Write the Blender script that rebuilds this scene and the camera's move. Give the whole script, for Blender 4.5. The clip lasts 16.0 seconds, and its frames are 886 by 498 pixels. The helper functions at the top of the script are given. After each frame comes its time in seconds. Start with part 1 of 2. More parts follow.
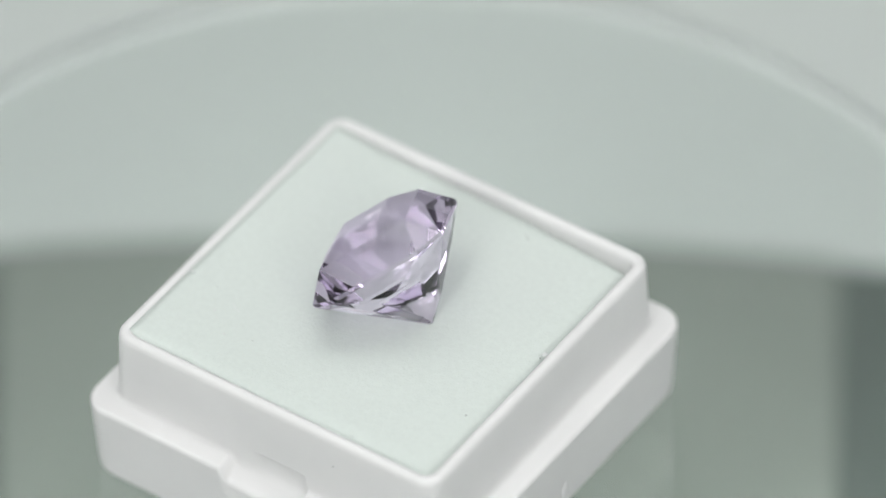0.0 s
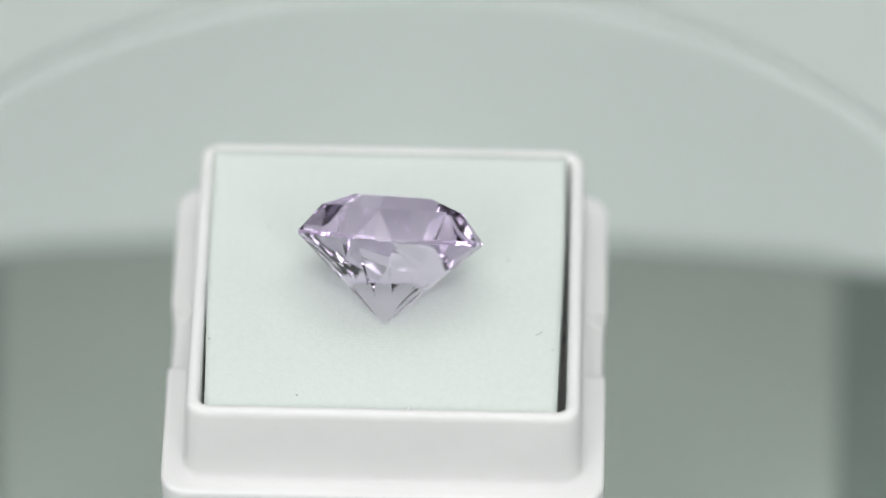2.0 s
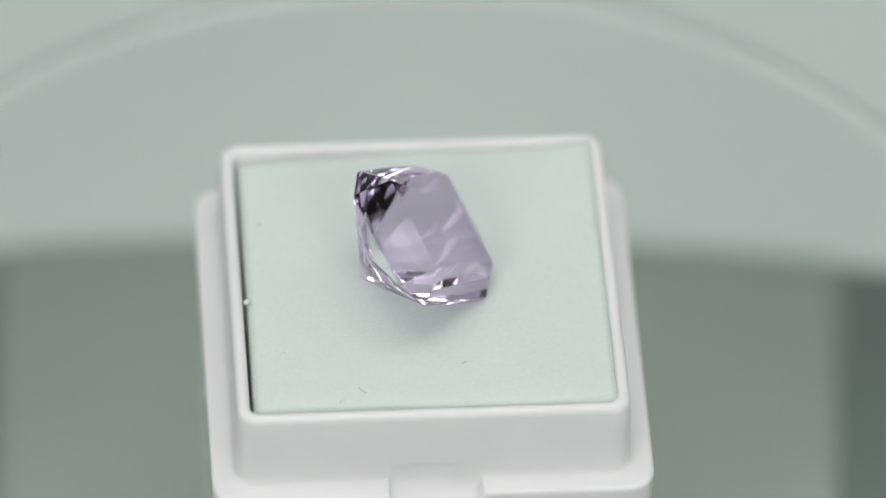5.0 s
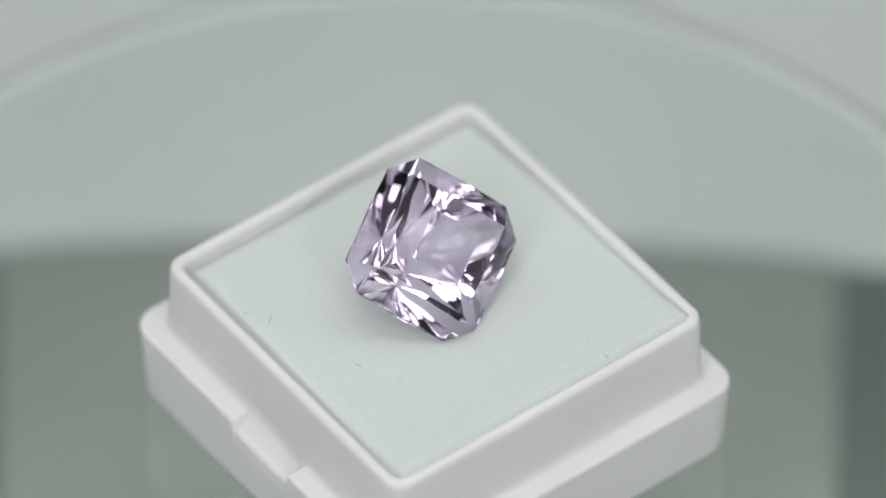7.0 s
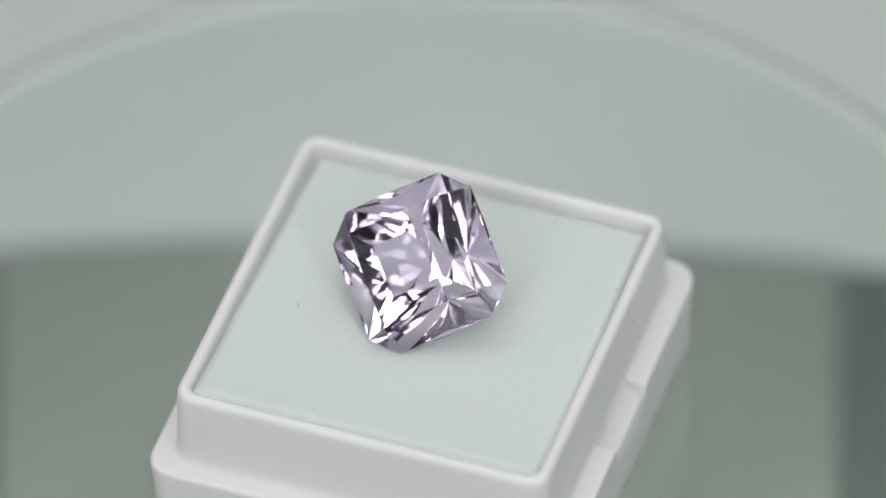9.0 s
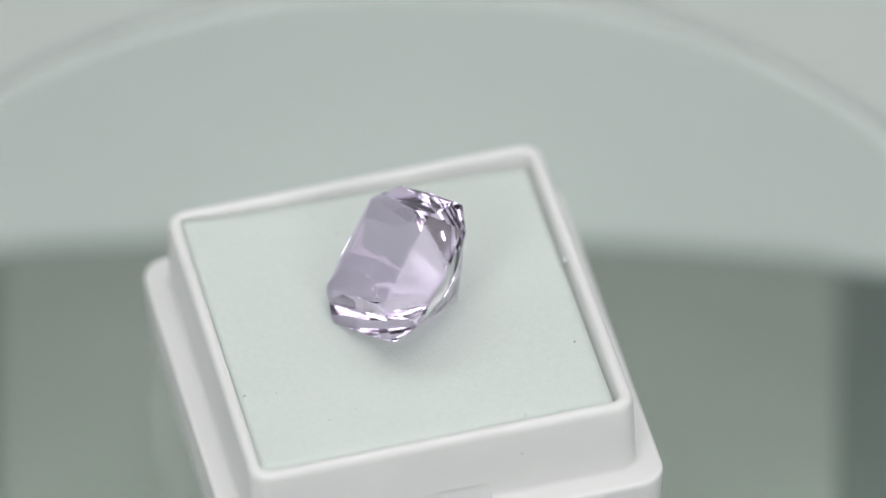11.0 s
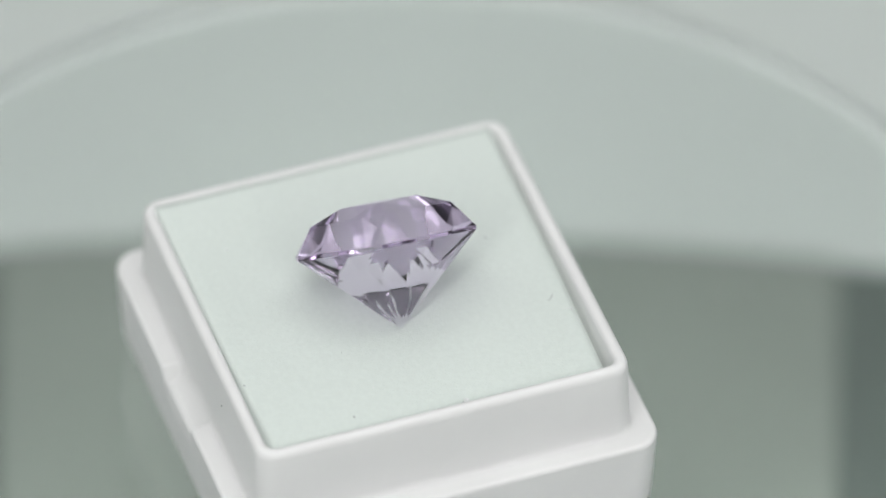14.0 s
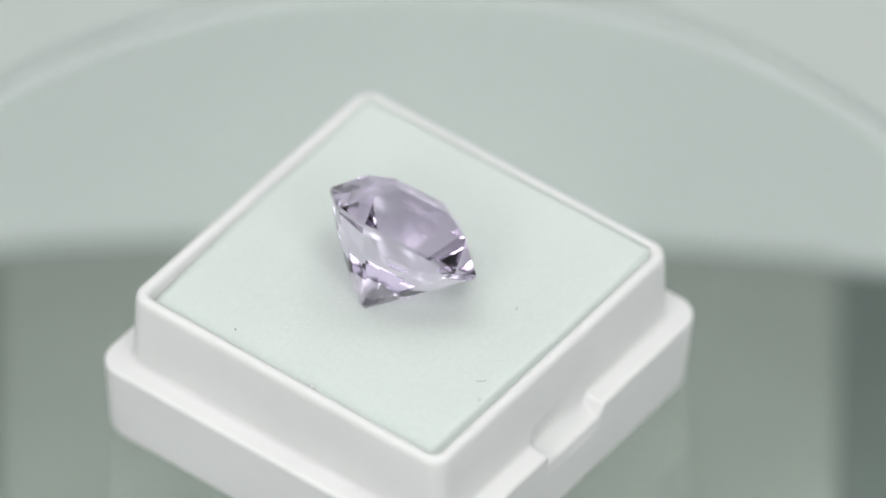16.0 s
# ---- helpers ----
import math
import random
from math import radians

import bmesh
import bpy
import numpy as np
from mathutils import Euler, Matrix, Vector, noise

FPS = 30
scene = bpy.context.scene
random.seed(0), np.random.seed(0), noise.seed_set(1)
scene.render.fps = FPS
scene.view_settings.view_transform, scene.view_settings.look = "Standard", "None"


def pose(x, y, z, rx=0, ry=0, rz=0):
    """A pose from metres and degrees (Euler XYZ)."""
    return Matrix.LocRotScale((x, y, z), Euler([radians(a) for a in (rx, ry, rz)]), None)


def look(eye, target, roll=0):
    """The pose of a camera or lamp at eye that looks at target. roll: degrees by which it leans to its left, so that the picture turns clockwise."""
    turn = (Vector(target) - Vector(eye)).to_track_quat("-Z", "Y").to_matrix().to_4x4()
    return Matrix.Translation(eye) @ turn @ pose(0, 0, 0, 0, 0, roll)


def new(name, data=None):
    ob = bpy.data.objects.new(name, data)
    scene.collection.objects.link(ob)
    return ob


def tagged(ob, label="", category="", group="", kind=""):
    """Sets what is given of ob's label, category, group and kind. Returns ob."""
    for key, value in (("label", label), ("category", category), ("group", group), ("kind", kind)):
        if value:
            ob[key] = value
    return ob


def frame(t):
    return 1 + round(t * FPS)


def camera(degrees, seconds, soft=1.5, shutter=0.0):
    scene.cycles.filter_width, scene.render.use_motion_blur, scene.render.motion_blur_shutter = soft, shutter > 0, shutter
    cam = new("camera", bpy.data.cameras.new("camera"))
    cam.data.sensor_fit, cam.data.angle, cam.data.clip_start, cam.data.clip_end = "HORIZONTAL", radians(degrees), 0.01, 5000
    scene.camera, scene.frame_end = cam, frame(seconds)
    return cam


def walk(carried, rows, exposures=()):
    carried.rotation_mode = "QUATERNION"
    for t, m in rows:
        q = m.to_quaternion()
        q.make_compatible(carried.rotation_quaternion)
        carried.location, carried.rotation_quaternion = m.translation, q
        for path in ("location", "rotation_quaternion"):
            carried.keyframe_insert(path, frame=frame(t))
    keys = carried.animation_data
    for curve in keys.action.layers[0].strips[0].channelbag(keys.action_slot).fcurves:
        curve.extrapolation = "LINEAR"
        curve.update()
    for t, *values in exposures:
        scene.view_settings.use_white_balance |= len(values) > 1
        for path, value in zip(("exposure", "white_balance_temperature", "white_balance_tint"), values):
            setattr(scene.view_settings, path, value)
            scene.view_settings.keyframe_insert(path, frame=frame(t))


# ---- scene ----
A = 0.01235           # half the inside width of the gem box
ZR = 0.0510           # height of the box's rim above the table
ZG = ZR - 1.06 * A    # top of the glass turntable
TG = 0.0040           # its thickness

cam = camera(6.0, 16.0, soft=1.5)
EYE = pose(0.0, -32.7066 * A, ZR + 33.1364 * A, 44.8984, 0.1436, -0.4820)
cam.data.dof.use_dof = True
cam.data.dof.focus_distance = 46.2 * A
cam.data.dof.aperture_fstop = 14.0
walk(cam, [(0.0, EYE), (16.0, EYE)],
     exposures=[(0.0, -0.06), (0.5, -0.10), (1.0, -0.13), (1.5, -0.08), (2.0, 0.0), (3.0, 0.0), (3.5, -0.09), (4.0, -0.20), (6.5, -0.26),
                (7.0, -0.29), (7.5, -0.32), (8.0, -0.33), (9.3, -0.31), (10.5, -0.25), (11.0, -0.18), (11.5, -0.04), (12.0, -0.02), (12.5, 0.0),
                (13.0, -0.11), (14.0, -0.12), (14.5, -0.05), (15.0, 0.0), (16.0, -0.01)])

# ---- light ----
world = bpy.data.worlds.new("world")
scene.world = world
world.use_nodes = True
world.node_tree.nodes["Background"].inputs["Color"].default_value = (1.0, 1.0, 1.0, 1)
world.node_tree.nodes["Background"].inputs["Strength"].default_value = 0.2


def softbox(name, eye, target, size, watts, colour=(1, 1, 1)):
    lamp = bpy.data.lights.new(name, "AREA")
    lamp.shape, lamp.size, lamp.size_y, lamp.energy, lamp.color = "RECTANGLE", size[0], size[1], watts, colour
    ob = new(name, lamp)
    ob.matrix_world = look(eye, target)
    return ob


# unseen overhead light cut into invented strips, for small glints in the gem
for k in range(5):
    softbox("glint_row", (0.0, -0.15 + 0.135 * k, 0.92), (0, 0.3 * (-0.15 + 0.135 * k), 0), (0.72, 0.05), 0.475)
softbox("glint_bar_left", (-0.26, 0.06, 0.78), (0, 0, 0), (0.05, 0.40), 0.43)
softbox("glint_bar_right", (0.26, 0.06, 0.78), (0, 0, 0), (0.05, 0.40), 0.43)
softbox("softbox_left", (-0.24, -0.47, 0.45), (0, 0, 0.05), (0.16, 0.32), 1.17)
softbox("softbox_right", (0.24, -0.47, 0.45), (0, 0, 0.05), (0.16, 0.32), 0.92)
softbox("softbox_front", (0.0, -0.32, 0.68), (0, 0, 0.05), (0.34, 0.15), 0.86)
# added low fill that lifts the box's front and lower faces
softbox("fill_low", (0.0, -0.66, 0.26), (0, 0, 0.05), (0.30, 0.08), 0.25)


# ---- materials ----
def material(name, colour, rough=0.5, spec=0.5, noise_scale=0, amount=0.05, bump=0.0, bump_scale=0, coat=0.0, sss=0.0):
    m = bpy.data.materials.new(name)
    m.use_nodes = True
    nt = m.node_tree
    b = nt.nodes["Principled BSDF"]
    b.inputs["Base Color"].default_value = (*colour, 1)
    b.inputs["Roughness"].default_value = rough
    b.inputs["Specular IOR Level"].default_value = spec
    b.inputs["Coat Weight"].default_value = coat
    if sss:
        b.inputs["Subsurface Weight"].default_value = sss
        b.inputs["Subsurface Radius"].default_value = (1, 1, 1)
        b.inputs["Subsurface Scale"].default_value = 0.0008
    co = nt.nodes.new("ShaderNodeTexCoord")
    if noise_scale:
        n1 = nt.nodes.new("ShaderNodeTexNoise")
        n1.inputs["Scale"].default_value, n1.inputs["Detail"].default_value = noise_scale, 6
        nt.links.new(co.outputs["Object"], n1.inputs["Vector"])
        ramp = nt.nodes.new("ShaderNodeMapRange")
        ramp.inputs["From Min"].default_value, ramp.inputs["From Max"].default_value = 0.3, 0.7
        ramp.inputs["To Min"].default_value, ramp.inputs["To Max"].default_value = 1 - amount, 1 + amount
        nt.links.new(n1.outputs["Fac"], ramp.inputs["Value"])
        mul = nt.nodes.new("ShaderNodeVectorMath")
        mul.operation = "SCALE"
        mul.inputs[0].default_value = colour
        nt.links.new(ramp.outputs["Result"], mul.inputs["Scale"])
        nt.links.new(mul.outputs["Vector"], b.inputs["Base Color"])
    if bump:
        n2 = nt.nodes.new("ShaderNodeTexNoise")
        n2.inputs["Scale"].default_value, n2.inputs["Detail"].default_value = bump_scale, 4
        nt.links.new(co.outputs["Object"], n2.inputs["Vector"])
        bp = nt.nodes.new("ShaderNodeBump")
        bp.inputs["Strength"].default_value, bp.inputs["Distance"].default_value = bump, 0.0002
        nt.links.new(n2.outputs["Fac"], bp.inputs["Height"])
        nt.links.new(bp.outputs["Normal"], b.inputs["Normal"])
    return m


PLASTIC = material("white_plastic", (0.80, 0.798, 0.794), 0.42, 0.3, 180, 0.02, 0.05, 900, sss=0.15)
FOAM = material("white_foam", (0.675, 0.732, 0.696), 0.95, 0.1, 2600, 0.022, 0.28, 6500)
TABLE = material("table_white", (0.56, 0.604, 0.58), 0.6, 0.3, 8, 0.03, 0.05, 200)
MAT = material("mat_green_grey", (0.236, 0.264, 0.238), 0.7, 0.3, 60, 0.04, 0.1, 1500)
MAT_DARK = material("mat_dark", (0.115, 0.14, 0.125), 0.7, 0.3, 60, 0.05, 0.1, 1500)
STEEL = material("grey_plastic", (0.35, 0.36, 0.36), 0.5, 0.4, 100, 0.03)
# white of the unseen enclosure, added to bounce soft light onto the box
WALL = material("bounce_wall", (0.80, 0.82, 0.81), 0.9, 0.2, 3, 0.03)
# unseen back wall kept grey so the gem's lower facets pick up grey
BACK = material("gem_grey_wall", (0.20, 0.20, 0.215), 0.9, 0.2, 3, 0.05)
# near-black colour for unseen surfaces that put dark facets into the gem
DARK_FLAG = material("dark_flag", (0.11, 0.11, 0.115), 0.9, 0.2, 3, 0.05)


def gem_material(name, colour, ior=1.545):
    """Clear polished crystal; each pass and each bounce inside the stone deepens its colour."""
    m = bpy.data.materials.new(name)
    m.use_nodes = True
    nt = m.node_tree
    nt.nodes.remove(nt.nodes["Principled BSDF"])
    g = nt.nodes.new("ShaderNodeBsdfGlass")
    g.inputs["Color"].default_value = (*colour, 1)
    g.inputs["Roughness"].default_value = 0.0
    g.inputs["IOR"].default_value = ior
    nt.links.new(g.outputs[0], nt.nodes["Material Output"].inputs["Surface"])
    return m


GLASS = gem_material("clear_glass", (0.974, 0.988, 0.981), 1.50)
GROUND = material("ground_glass_edge", (0.49, 0.52, 0.505), 0.6, 0.3, 300, 0.03)
VIOLET = gem_material("amethyst_violet", (0.955, 0.880, 1.0))
CLEAR = gem_material("amethyst_clear", (0.985, 0.978, 1.0))     # the colour thins out towards the point


# ---- mesh tools ----
def mesh_of(name, bm, mat, smooth=False):
    bmesh.ops.recalc_face_normals(bm, faces=bm.faces)
    me = bpy.data.meshes.new(name)
    bm.to_mesh(me)
    bm.free()
    me.materials.append(mat)
    for p in me.polygons:
        p.use_smooth = smooth
    return me


def part(name, bm, mat, parent, label="", smooth=False):
    ob = new(name, mesh_of(name, bm, mat, smooth))
    ob.parent = parent
    if label:
        tagged(ob, label)
    return ob


def rounded_square(half, r, z, n=8, cx=0.0, cy=0.0, half_y=None):
    """A ring of points round a square with rounded corners."""
    hy = half if half_y is None else half_y
    pts = []
    for k, (sx, sy) in enumerate(((1, 1), (-1, 1), (-1, -1), (1, -1))):
        for i in range(n + 1):
            a = math.pi / 2 * (k + i / n)
            pts.append(Vector((cx + sx * (half - r) + r * math.cos(a), cy + sy * (hy - r) + r * math.sin(a), z)))
    return pts


def loft(bm, rings, close_first=False, close_last=False):
    rows = [[bm.verts.new(p) for p in ring] for ring in rings]
    for a, b in zip(rows, rows[1:]):
        for i in range(len(a)):
            j = (i + 1) % len(a)
            bm.faces.new((a[i], a[j], b[j], b[i]))
    if close_first:
        bm.faces.new(rows[0])
    if close_last:
        bm.faces.new(rows[-1])
    return rows


def disc(bm, radius, z0, z1, bevel=0.0008, n=160):
    def ring(r, z):
        return [Vector((r * math.cos(2 * math.pi * i / n), r * math.sin(2 * math.pi * i / n), z)) for i in range(n)]
    loft(bm, [ring(radius - bevel, z0), ring(radius, z0 + bevel), ring(radius, z1 - bevel),
              ring(radius - bevel * 0.3, z1 - bevel * 0.3), ring(radius - bevel, z1)], True, True)


def placed(bm, m):
    bmesh.ops.transform(bm, matrix=m, verts=bm.verts)
    return bm


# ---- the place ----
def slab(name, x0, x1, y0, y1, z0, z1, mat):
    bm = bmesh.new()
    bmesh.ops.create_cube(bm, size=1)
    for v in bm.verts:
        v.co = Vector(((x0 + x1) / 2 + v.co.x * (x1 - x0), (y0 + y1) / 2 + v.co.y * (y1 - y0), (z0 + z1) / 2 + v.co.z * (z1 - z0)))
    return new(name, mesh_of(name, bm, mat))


tagged(slab("table_top", -0.6, 0.6, -0.8, 0.6, -0.03, 0.0, TABLE), "smooth pale grey table top under the glass turntable", "table top", kind="structure")
tagged(slab("ceiling", -0.65, 0.65, -0.30, 0.65, 0.95, 0.97, WALL), "unseen white ceiling added to bounce soft light", "ceiling", kind="structure")
# the dark pieces at the camera end are added for contrast in the gem
tagged(slab("dark_flag_ceiling", -0.65, 0.65, -0.85, -0.30, 0.95, 0.97, DARK_FLAG), "unseen dark ceiling above the camera, added to darken gem reflections", "ceiling", kind="structure")
tagged(slab("wall_north", -0.65, 0.65, 0.6, 0.65, -0.03, 0.95, BACK), "unseen grey wall behind the table, added for grey gem reflections", "wall", kind="structure")
tagged(slab("wall_south", -0.65, 0.65, -0.85, -0.8, -0.03, 0.95, DARK_FLAG), "unseen dark wall behind the camera, added to darken gem reflections", "wall", kind="structure")
tagged(slab("wall_east", 0.6, 0.65, -0.30, 0.6, -0.03, 0.95, WALL), "unseen white side wall added to bounce soft light", "wall", kind="structure")
tagged(slab("wall_west", -0.65, -0.6, -0.30, 0.6, -0.03, 0.95, WALL), "unseen white side wall added to bounce soft light", "wall", kind="structure")
tagged(slab("dark_flag_east", 0.6, 0.65, -0.8, -0.30, -0.03, 0.95, DARK_FLAG), "unseen dark wall beside the camera, added to darken gem reflections", "wall", kind="structure")
tagged(slab("dark_flag_west", -0.65, -0.6, -0.8, -0.30, -0.03, 0.95, DARK_FLAG), "unseen dark wall beside the camera, added to darken gem reflections", "wall", kind="structure")

def sheet(name, x0, x1, y0, z0, z1, mat, label, category):
    """A thin mat with straight sides and a slightly bowed far edge."""
    bm = bmesh.new()
    n = 40
    far = [(x0 + (x1 - x0) * i / n) for i in range(n + 1)]
    outline = [Vector((x, 4.31 * A - ((x / A + 0.6) ** 2) * 0.024 * A, z1)) for x in far]
    outline += [Vector((x1 * 0.91, y0, z1)), Vector((x0 * 0.935, y0, z1))]
    top = [bm.verts.new(p) for p in outline]
    low = [bm.verts.new(p - Vector((0, 0, z1 - z0))) for p in outline]
    bm.faces.new(top)
    bm.faces.new(low[::-1])
    for i in range(len(top)):
        j = (i + 1) % len(top)
        bm.faces.new((top[i], low[i], low[j], top[j]))
    return tagged(new(name, mesh_of(name, bm, mat)), label, category)


sheet("base_mat", -3.52 * A, 3.52 * A, -1.0 * A, 0.0, 0.0006, MAT_DARK, "dark grey-green mat lying on the pale table", "mat")
sheet("top_mat", -2.53 * A, 2.66 * A, -0.95 * A, 0.0006, 0.0012, MAT, "matt grey-green mat lying on the darker mat", "mat")

# ---- the turntable: a clear glass disc on a short hub ----
TURNTABLE = tagged(new("turntable"), "round clear glass turntable disc on a small grey hub", "turntable")


def circle(r, z, n=200):
    return [Vector((r * math.cos(2 * math.pi * i / n), r * math.sin(2 * math.pi * i / n), z)) for i in range(n)]


RG = 3.70 * A
bm = bmesh.new()
loft(bm, [circle(RG - 0.0005, -TG), circle(RG, -TG + 0.0005), circle(RG, -0.0005), circle(RG - 0.0005, 0.0)], True, True)
DISC = part("glass_disc", placed(bm, Matrix.Translation((0, 0, ZG - ZR))), GLASS, TURNTABLE, "clear faintly green glass disc with a ground edge")
DISC.data.materials.append(GROUND)
for p in DISC.data.polygons:
    p.material_index = 1 if abs(p.normal.z) < 0.9 else 0
DISC.visible_shadow = False
bm = bmesh.new()
disc(bm, 0.62 * A, 0.0012 - ZR, ZG - TG - ZR, 0.0004, 64)
part("hub", bm, STEEL, TURNTABLE, "short grey plastic hub")

# ---- the gem box ----
OX, OY = -0.0968 * A, -0.1173 * A           # the box stands a little off the axis
TILT = Matrix(((1, 0, -0.0217, 0), (0, 1, 0.0082, 0), (0.0217, -0.0082, 1, 0), (0, 0, 0, 1)))
SEAT = Matrix.Translation((OX, OY, 0)) @ TILT


def step(x, a, b):
    t = min(1.0, max(0.0, (x - a) / (b - a)))
    return t * t * (3 - 2 * t)


XS = [-0.92 + 1.84 * i / 46 for i in range(47)] + [-0.305, -0.275, -0.268, -0.26, -0.252, -0.245, -0.237, -0.228, -0.215, 0.234, 0.237, 0.2435, 0.247, 0.251]
XS = sorted(XS)


def S(half, r, z, notch=0.0, pinch=0.0, scoop=0.0):
    """A ring round the box; the two catches are let into the sides of least and greatest y."""
    pts = []
    for p in rounded_square(half, r, z):
        pts.append(p)
    n = len(pts) // 4
    ring = []
    for k in range(4):
        ring += pts[k * n:(k + 1) * n]
        a, b = pts[(k + 1) * n - 1], pts[(k + 1) * n % len(pts)]
        if k in (0, 2):
            for x in (XS[::-1] if k == 0 else XS):
                win = step(x, -0.275, -0.222) * (1 - step(x, 0.240, 0.248))
                inner = step(x, -0.16, 0.0) * (1 - step(x, 0.19, 0.235))
                ring.append(Vector((x, a.y - math.copysign(pinch * win + scoop * inner, a.y), z - notch * win)))
        else:
            for i in range(1, 12):
                ring.append(a.lerp(b, i / 12))
    return [(p + Vector((0.010, 0.003, 0))) * A for p in ring]


BOX = tagged(new("gem_box"), "small square white plastic gem box base with a foam pad", "gem box")
bm = bmesh.new()
loft(bm, [S(1.12, 0.10, -1.035), S(1.165, 0.13, -1.02), S(1.186, 0.145, -0.985), S(1.19, 0.145, -0.95), S(1.2035, 0.15, -0.69), S(1.204, 0.15, -0.68), S(1.2045, 0.15, -0.67, 0.004),
          S(1.210, 0.152, -0.56, 0.09, 0.012), S(1.2125, 0.152, -0.520, 0.10, 0.016), S(1.2125, 0.152, -0.512, 0.10, 0.016), S(1.2095, 0.151, -0.499, 0.10, 0.016),
          S(1.202, 0.149, -0.491, 0.098, 0.016), S(1.192, 0.146, -0.488, 0.095, 0.016), S(1.184, 0.143, -0.4875, 0.093, 0.015), S(1.16, 0.135, -0.487, 0.085, 0.01), S(1.125, 0.13, -0.486, 0.06, 0.005), S(1.106, 0.126, -0.485, 0.045, 0.003),
          S(1.096, 0.122, -0.480, 0.035, 0.0, 0.009), S(1.089, 0.119, -0.462, 0.03, 0.0, 0.015), S(1.086, 0.117, -0.445, 0.02, 0.0, 0.019), S(1.085, 0.116, -0.42, 0.0, 0.0, 0.019), S(1.0845, 0.115, -0.395, 0.0, 0.0, 0.016),
          S(1.084, 0.115, -0.380, 0.0, 0.0, 0.008), S(1.0835, 0.114, -0.370), S(1.0833, 0.114, -0.365), S(1.083, 0.114, -0.350), S(1.079, 0.112, -0.20), S(1.074, 0.11, -0.05), S(1.069, 0.105, -0.022),
          S(1.055, 0.098, -0.005), S(1.036, 0.088, 0.0), S(1.018, 0.075, -0.005),
          S(1.005, 0.062, -0.02), S(1.0, 0.055, -0.05), S(0.995, 0.05, -0.60)], True, True)
BODY = part("body", placed(bm, SEAT), PLASTIC, BOX, "glossy white moulded plastic", True)

bm = bmesh.new()
loft(bm, [[Vector((1.19 + dx, 0.02 + 0.035 * math.cos(t) * f, -0.86 + 0.075 * math.sin(t) * f)) * A for t in [2 * math.pi * i / 16 for i in range(16)]]
          for dx, f in ((-0.01, 1.0), (0.012, 1.0), (0.020, 0.75))], True, True)
part("nub", placed(bm, SEAT), PLASTIC, BOX, "small moulded nub", True)

bm = bmesh.new()
N = 48
grid = {}
for i in range(N + 1):
    for j in range(N + 1):
        u, v = 2 * i / N - 1, j / N
        x = -0.990 + 1.972 * i / N
        y0, y1 = -0.996 + 0.024 * step(u, -0.2, 1.0), 0.976 - 0.028 * step(u, -0.6, 1.0)
        y = y0 + (y1 - y0) * v + 0.0025 * noise.noise(Vector((x * 9, v * 9, 0)))
        e = max(abs(u), abs(2 * v - 1))
        z = -0.030 - 0.040 * x ** 3 - 0.014 * step(e, 0.93, 1.0) * (0.25 + 0.75 * step(x, -0.95, -0.7)) + 0.004 * noise.noise(Vector((x * 3, y * 3, 2)))
        grid[i, j] = bm.verts.new(Vector((x, y, z)) * A)
for i in range(N):
    for j in range(N):
        bm.faces.new((grid[i, j], grid[i + 1, j], grid[i + 1, j + 1], grid[i, j + 1]))
edge = [e for e in bm.edges if e.is_boundary]
low = bmesh.ops.extrude_edge_only(bm, edges=edge)
for v in low["geom"]:
    if isinstance(v, bmesh.types.BMVert):
        v.co.z = -0.55 * A
PAD = part("foam_pad", placed(bm, SEAT), FOAM, BOX, "matt white foam pad", True)

# ---- dust on the pad ----
DUST = material("grey_dust", (0.24, 0.25, 0.25), 0.9, 0.1)
FIBRE = material("grey_fibre", (0.34, 0.35, 0.35), 0.9, 0.1)
LINT = material("pale_lint", (0.75, 0.77, 0.76), 0.9, 0.1)


def pad_height(x, y):
    return -0.030 - 0.040 * x ** 3


def speck(x, y, size, mat, name, parent, z=None):
    bm = bmesh.new()
    bmesh.ops.create_icosphere(bm, subdivisions=1, radius=size)
    for v in bm.verts:
        v.co = v.co * (1 + 0.5 * noise.noise(v.co * 90 + Vector((x * 7, y * 7, 0)))) + Vector((x, y, (pad_height(x, y) if z is None else z) + size * 0.9))
    bmesh.ops.scale(bm, vec=(A, A, A), verts=bm.verts)
    part(name, placed(bm, SEAT), mat, parent)


def hair(x, y, length, turn_by, mat, parent):
    """A bent fibre as a thin tube of four sides."""
    rings = []
    for i in range(9):
        u = i / 8 - 0.5
        c = Vector((x + length * u * math.cos(turn_by) - 0.5 * length * u * u * math.sin(turn_by),
                    y + length * u * math.sin(turn_by) + 0.5 * length * u * u * math.cos(turn_by), pad_height(x, y) + 0.004))
        rings.append([(c + 0.0018 * Vector((math.cos(a) * math.sin(turn_by), -math.cos(a) * math.cos(turn_by), math.sin(a)))) * A
                      for a in (0, math.pi / 2, math.pi, 1.5 * math.pi)])
    bm = bmesh.new()
    loft(bm, rings, True, True)
    part("fibre", placed(bm, SEAT), mat, parent)


for x, y, size in ((0.890, -0.468, 0.0058), (0.968, 0.130, 0.0036), (0.482, -0.962, 0.0042), (-0.786, -0.457, 0.0034), (-0.395, -0.669, 0.003),
                   (0.415, -0.378, 0.0022), (-0.955, -0.44, 0.004)):
    speck(x, y, size, DUST, "speck", PAD)
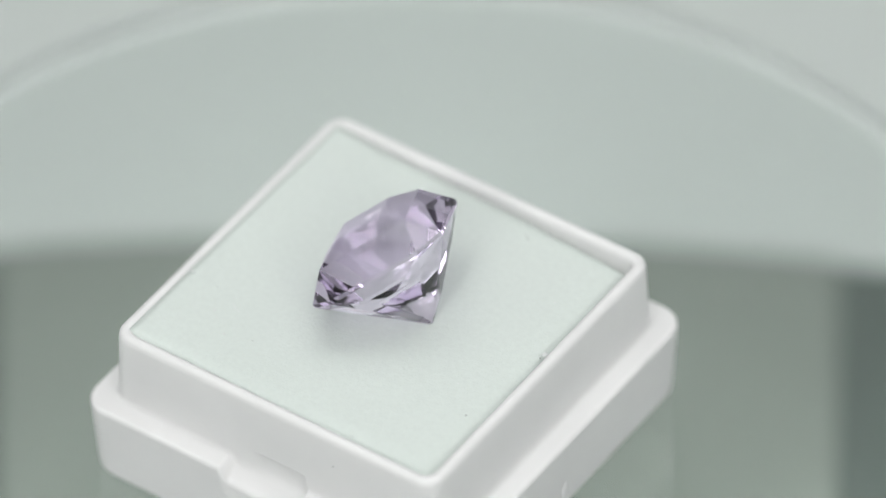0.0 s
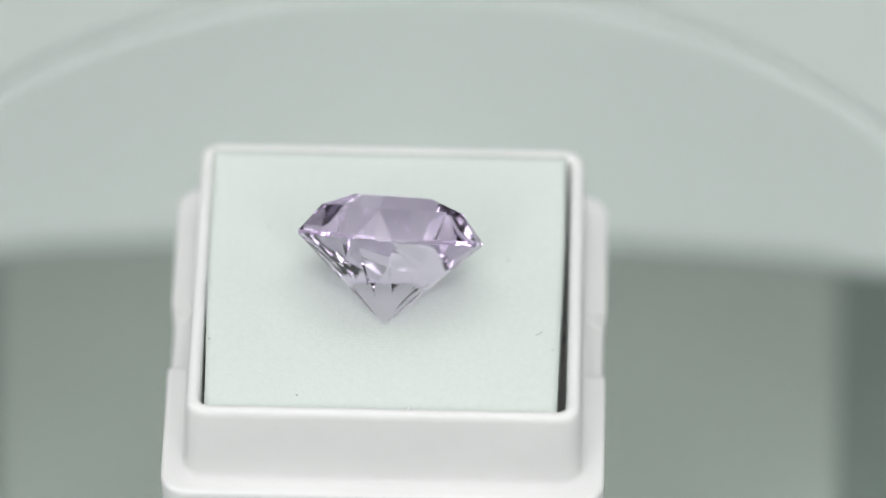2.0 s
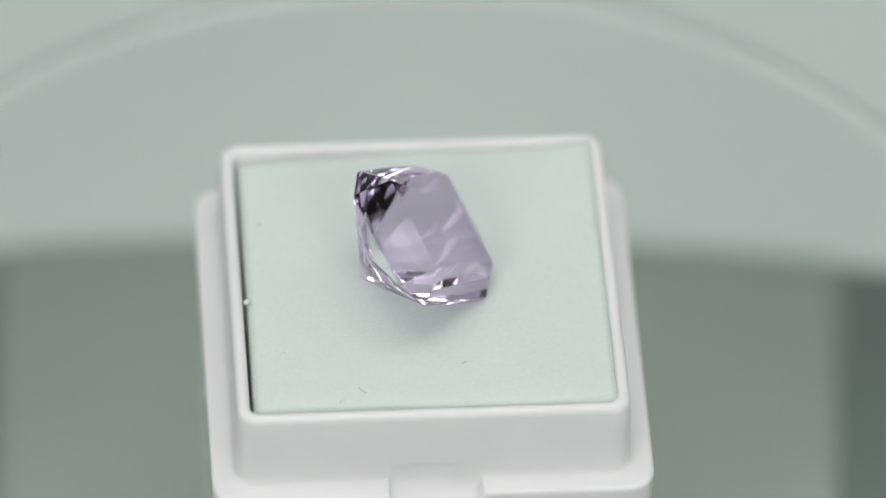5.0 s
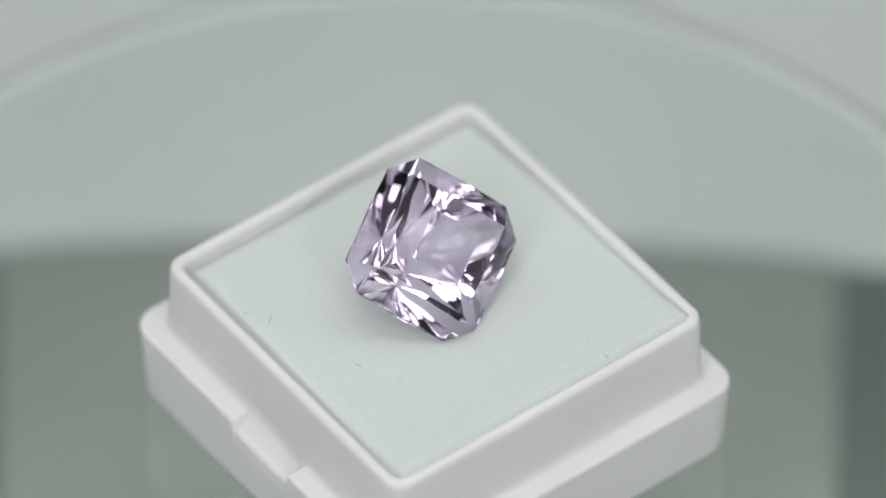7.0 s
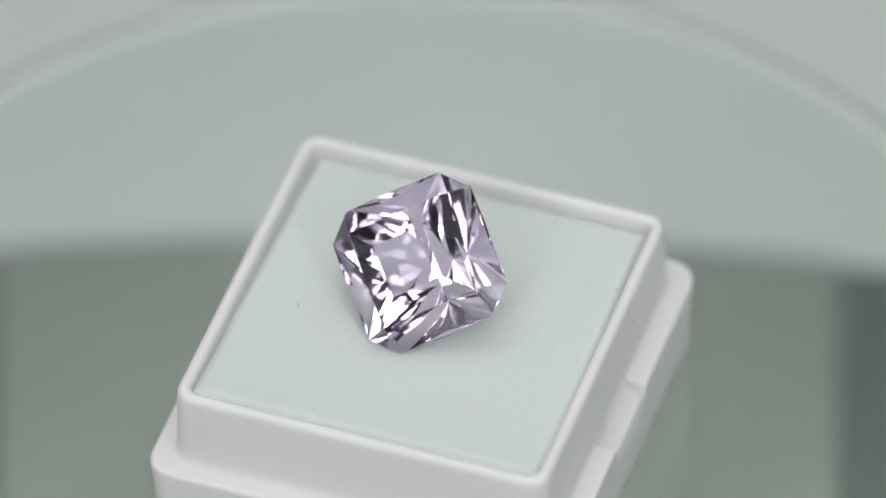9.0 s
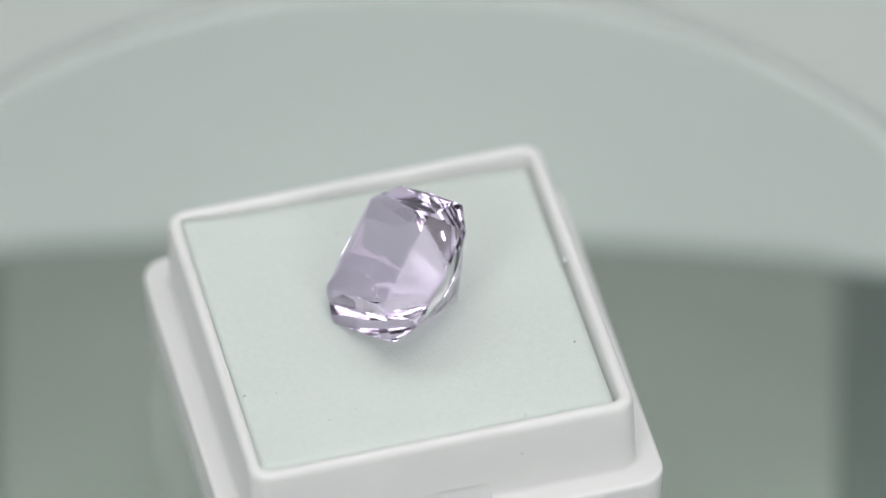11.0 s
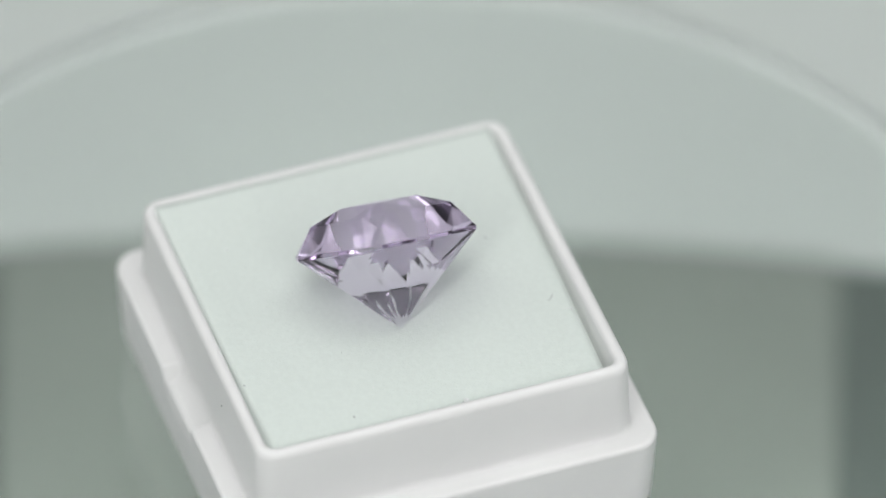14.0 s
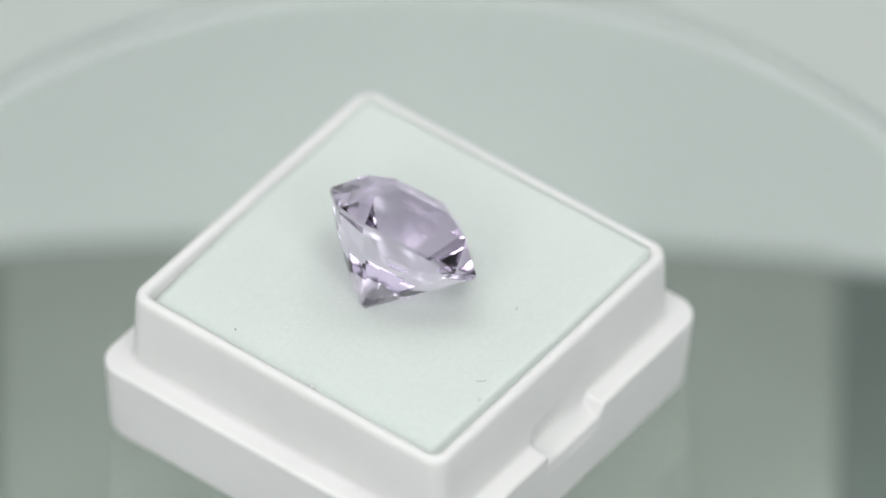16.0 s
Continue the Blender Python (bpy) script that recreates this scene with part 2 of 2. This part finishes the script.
for x, y, size in ((0.515, 0.923, 0.008), (-0.965, -0.445, 0.011), (0.72, -0.30, 0.005), (-0.62, 0.40, 0.005), (0.30, 0.62, 0.004), (0.80, 0.52, 0.005), (-0.55, -0.72, 0.006), (-0.70, -0.60, 0.005)):
    speck(x, y, size, LINT, "lint", PAD)
speck(0.992, 0.142, 0.018, LINT, "lint", PAD, -0.05)
speck(0.43, -1.078, 0.0042, DUST, "speck", BODY, -0.20)
hair(0.395, 0.847, 0.055, 2.3, FIBRE, PAD)
hair(-0.174, 0.662, 0.035, 0.4, FIBRE, PAD)
hair(0.50, 0.905, 0.05, 1.2, LINT, PAD)
hair(-0.62, -0.52, 0.07, -0.5, LINT, PAD)

# ---- the gem ----


def gem_mesh():
    bm = bmesh.new()
    pts = []

    def corner(th, R, cut, z):
        d, n = Vector((math.cos(th), math.sin(th), 0)), Vector((-math.sin(th), math.cos(th), 0))
        return [d * R - n * cut + Vector((0, 0, z)), d * R + n * cut + Vector((0, 0, z))]
    for k in range(4):
        th = math.pi / 2 * k
        d = Vector((math.cos(th), math.sin(th), 0))
        for z in (0.010, -0.012):
            pts += corner(th, 0.4968, 0.0967, z)
        pts.append(d * 0.393 + Vector((0, 0, 0.158)))
        pts.append(d * 0.212 + Vector((0, 0, 0.228)))
        e = Vector((math.cos(th + math.pi / 4), math.sin(th + math.pi / 4), 0))     # towards the middle of a long side
        pts.append(e * 0.280 + Vector((0, 0, 0.1642)))
        pts += [e * 0.428 + Vector((0, 0, 0.010)), e * 0.428 + Vector((0, 0, -0.012))]
    # two tiers of small facets below the girdle, squarish above and round towards the point
    for i in range(32):
        th = math.pi / 16 * i
        r = (0.1512 + 0.0076 * (0.5 - 0.5 * math.cos(4 * th))) * (0.98 if i % 2 else 1.0)
        pts.append(Vector((r * math.cos(th), r * math.sin(th), -0.3377)))
        th += math.pi / 32
        r = 0.3530 - 0.0188 * (0.5 - 0.5 * math.cos(4 * th))
        pts.append(Vector((r * math.cos(th), r * math.sin(th), -0.1512)))
    pts.append(Vector((0, 0, -0.479)))
    vs = [bm.verts.new(p * A) for p in pts]
    hull = bmesh.ops.convex_hull(bm, input=vs)
    bmesh.ops.delete(bm, geom=[v for v in bm.verts if not v.link_faces], context="VERTS")
    bmesh.ops.dissolve_limit(bm, angle_limit=radians(0.6), verts=bm.verts, edges=bm.edges)
    return bm


def turn(az, tilt, spin):
    return Matrix.Rotation(az, 4, "Z") @ Matrix.Rotation(tilt, 4, "X") @ Matrix.Rotation(spin, 4, "Z")


GEM = tagged(new("gemstone"), "faceted pale violet amethyst with cut corners lying on the foam", "gemstone")
WHOLE = gem_mesh()
GEM_SEAT = Matrix.Translation((OX, OY, 0)) @ Matrix.Translation(Vector((0.0133, 0.0191, 0.3172)) * A) @ turn(-1.6517, 0.7725, -0.1039)


def gem_part(name, wanted, parent, label, mat):
    """The facets of one zone of the stone, with their outward side kept."""
    faces = [f for f in WHOLE.faces if wanted(f.calc_center_median() / A, f.normal)]
    index = {}
    for f in faces:
        for v in f.verts:
            index.setdefault(v, len(index))
    me = bpy.data.meshes.new(name)
    me.from_pydata([GEM_SEAT @ v.co for v in index], [], [[index[v] for v in f.verts] for f in faces])
    me.materials.append(mat)
    ob = new(name, me)
    ob.parent = parent
    return tagged(ob, label)


WHOLE.normal_update()
CROWN = gem_part("crown", lambda c, n: c.z > 0.011 and n.z < 0.99, GEM, "sloping upper facets of clear pale violet crystal", VIOLET)
gem_part("table_facet", lambda c, n: n.z >= 0.99, CROWN, "flat square top facet", VIOLET)
gem_part("girdle", lambda c, n: abs(c.z) <= 0.013, GEM, "thin polished edge band", VIOLET)
gem_part("pavilion", lambda c, n: c.z < -0.013, GEM, "pointed lower facets of nearly colourless crystal", CLEAR)
WHOLE.free()


# ---- what moves ----
def motions():
    rows = [(i * 0.5, pose(0, 0, ZR, 0, 0, 324.741 - 28.278 * i * 0.5)) for i in range(33)]
    for thing in (BOX, GEM, TURNTABLE):
        walk(thing, rows)


motions()
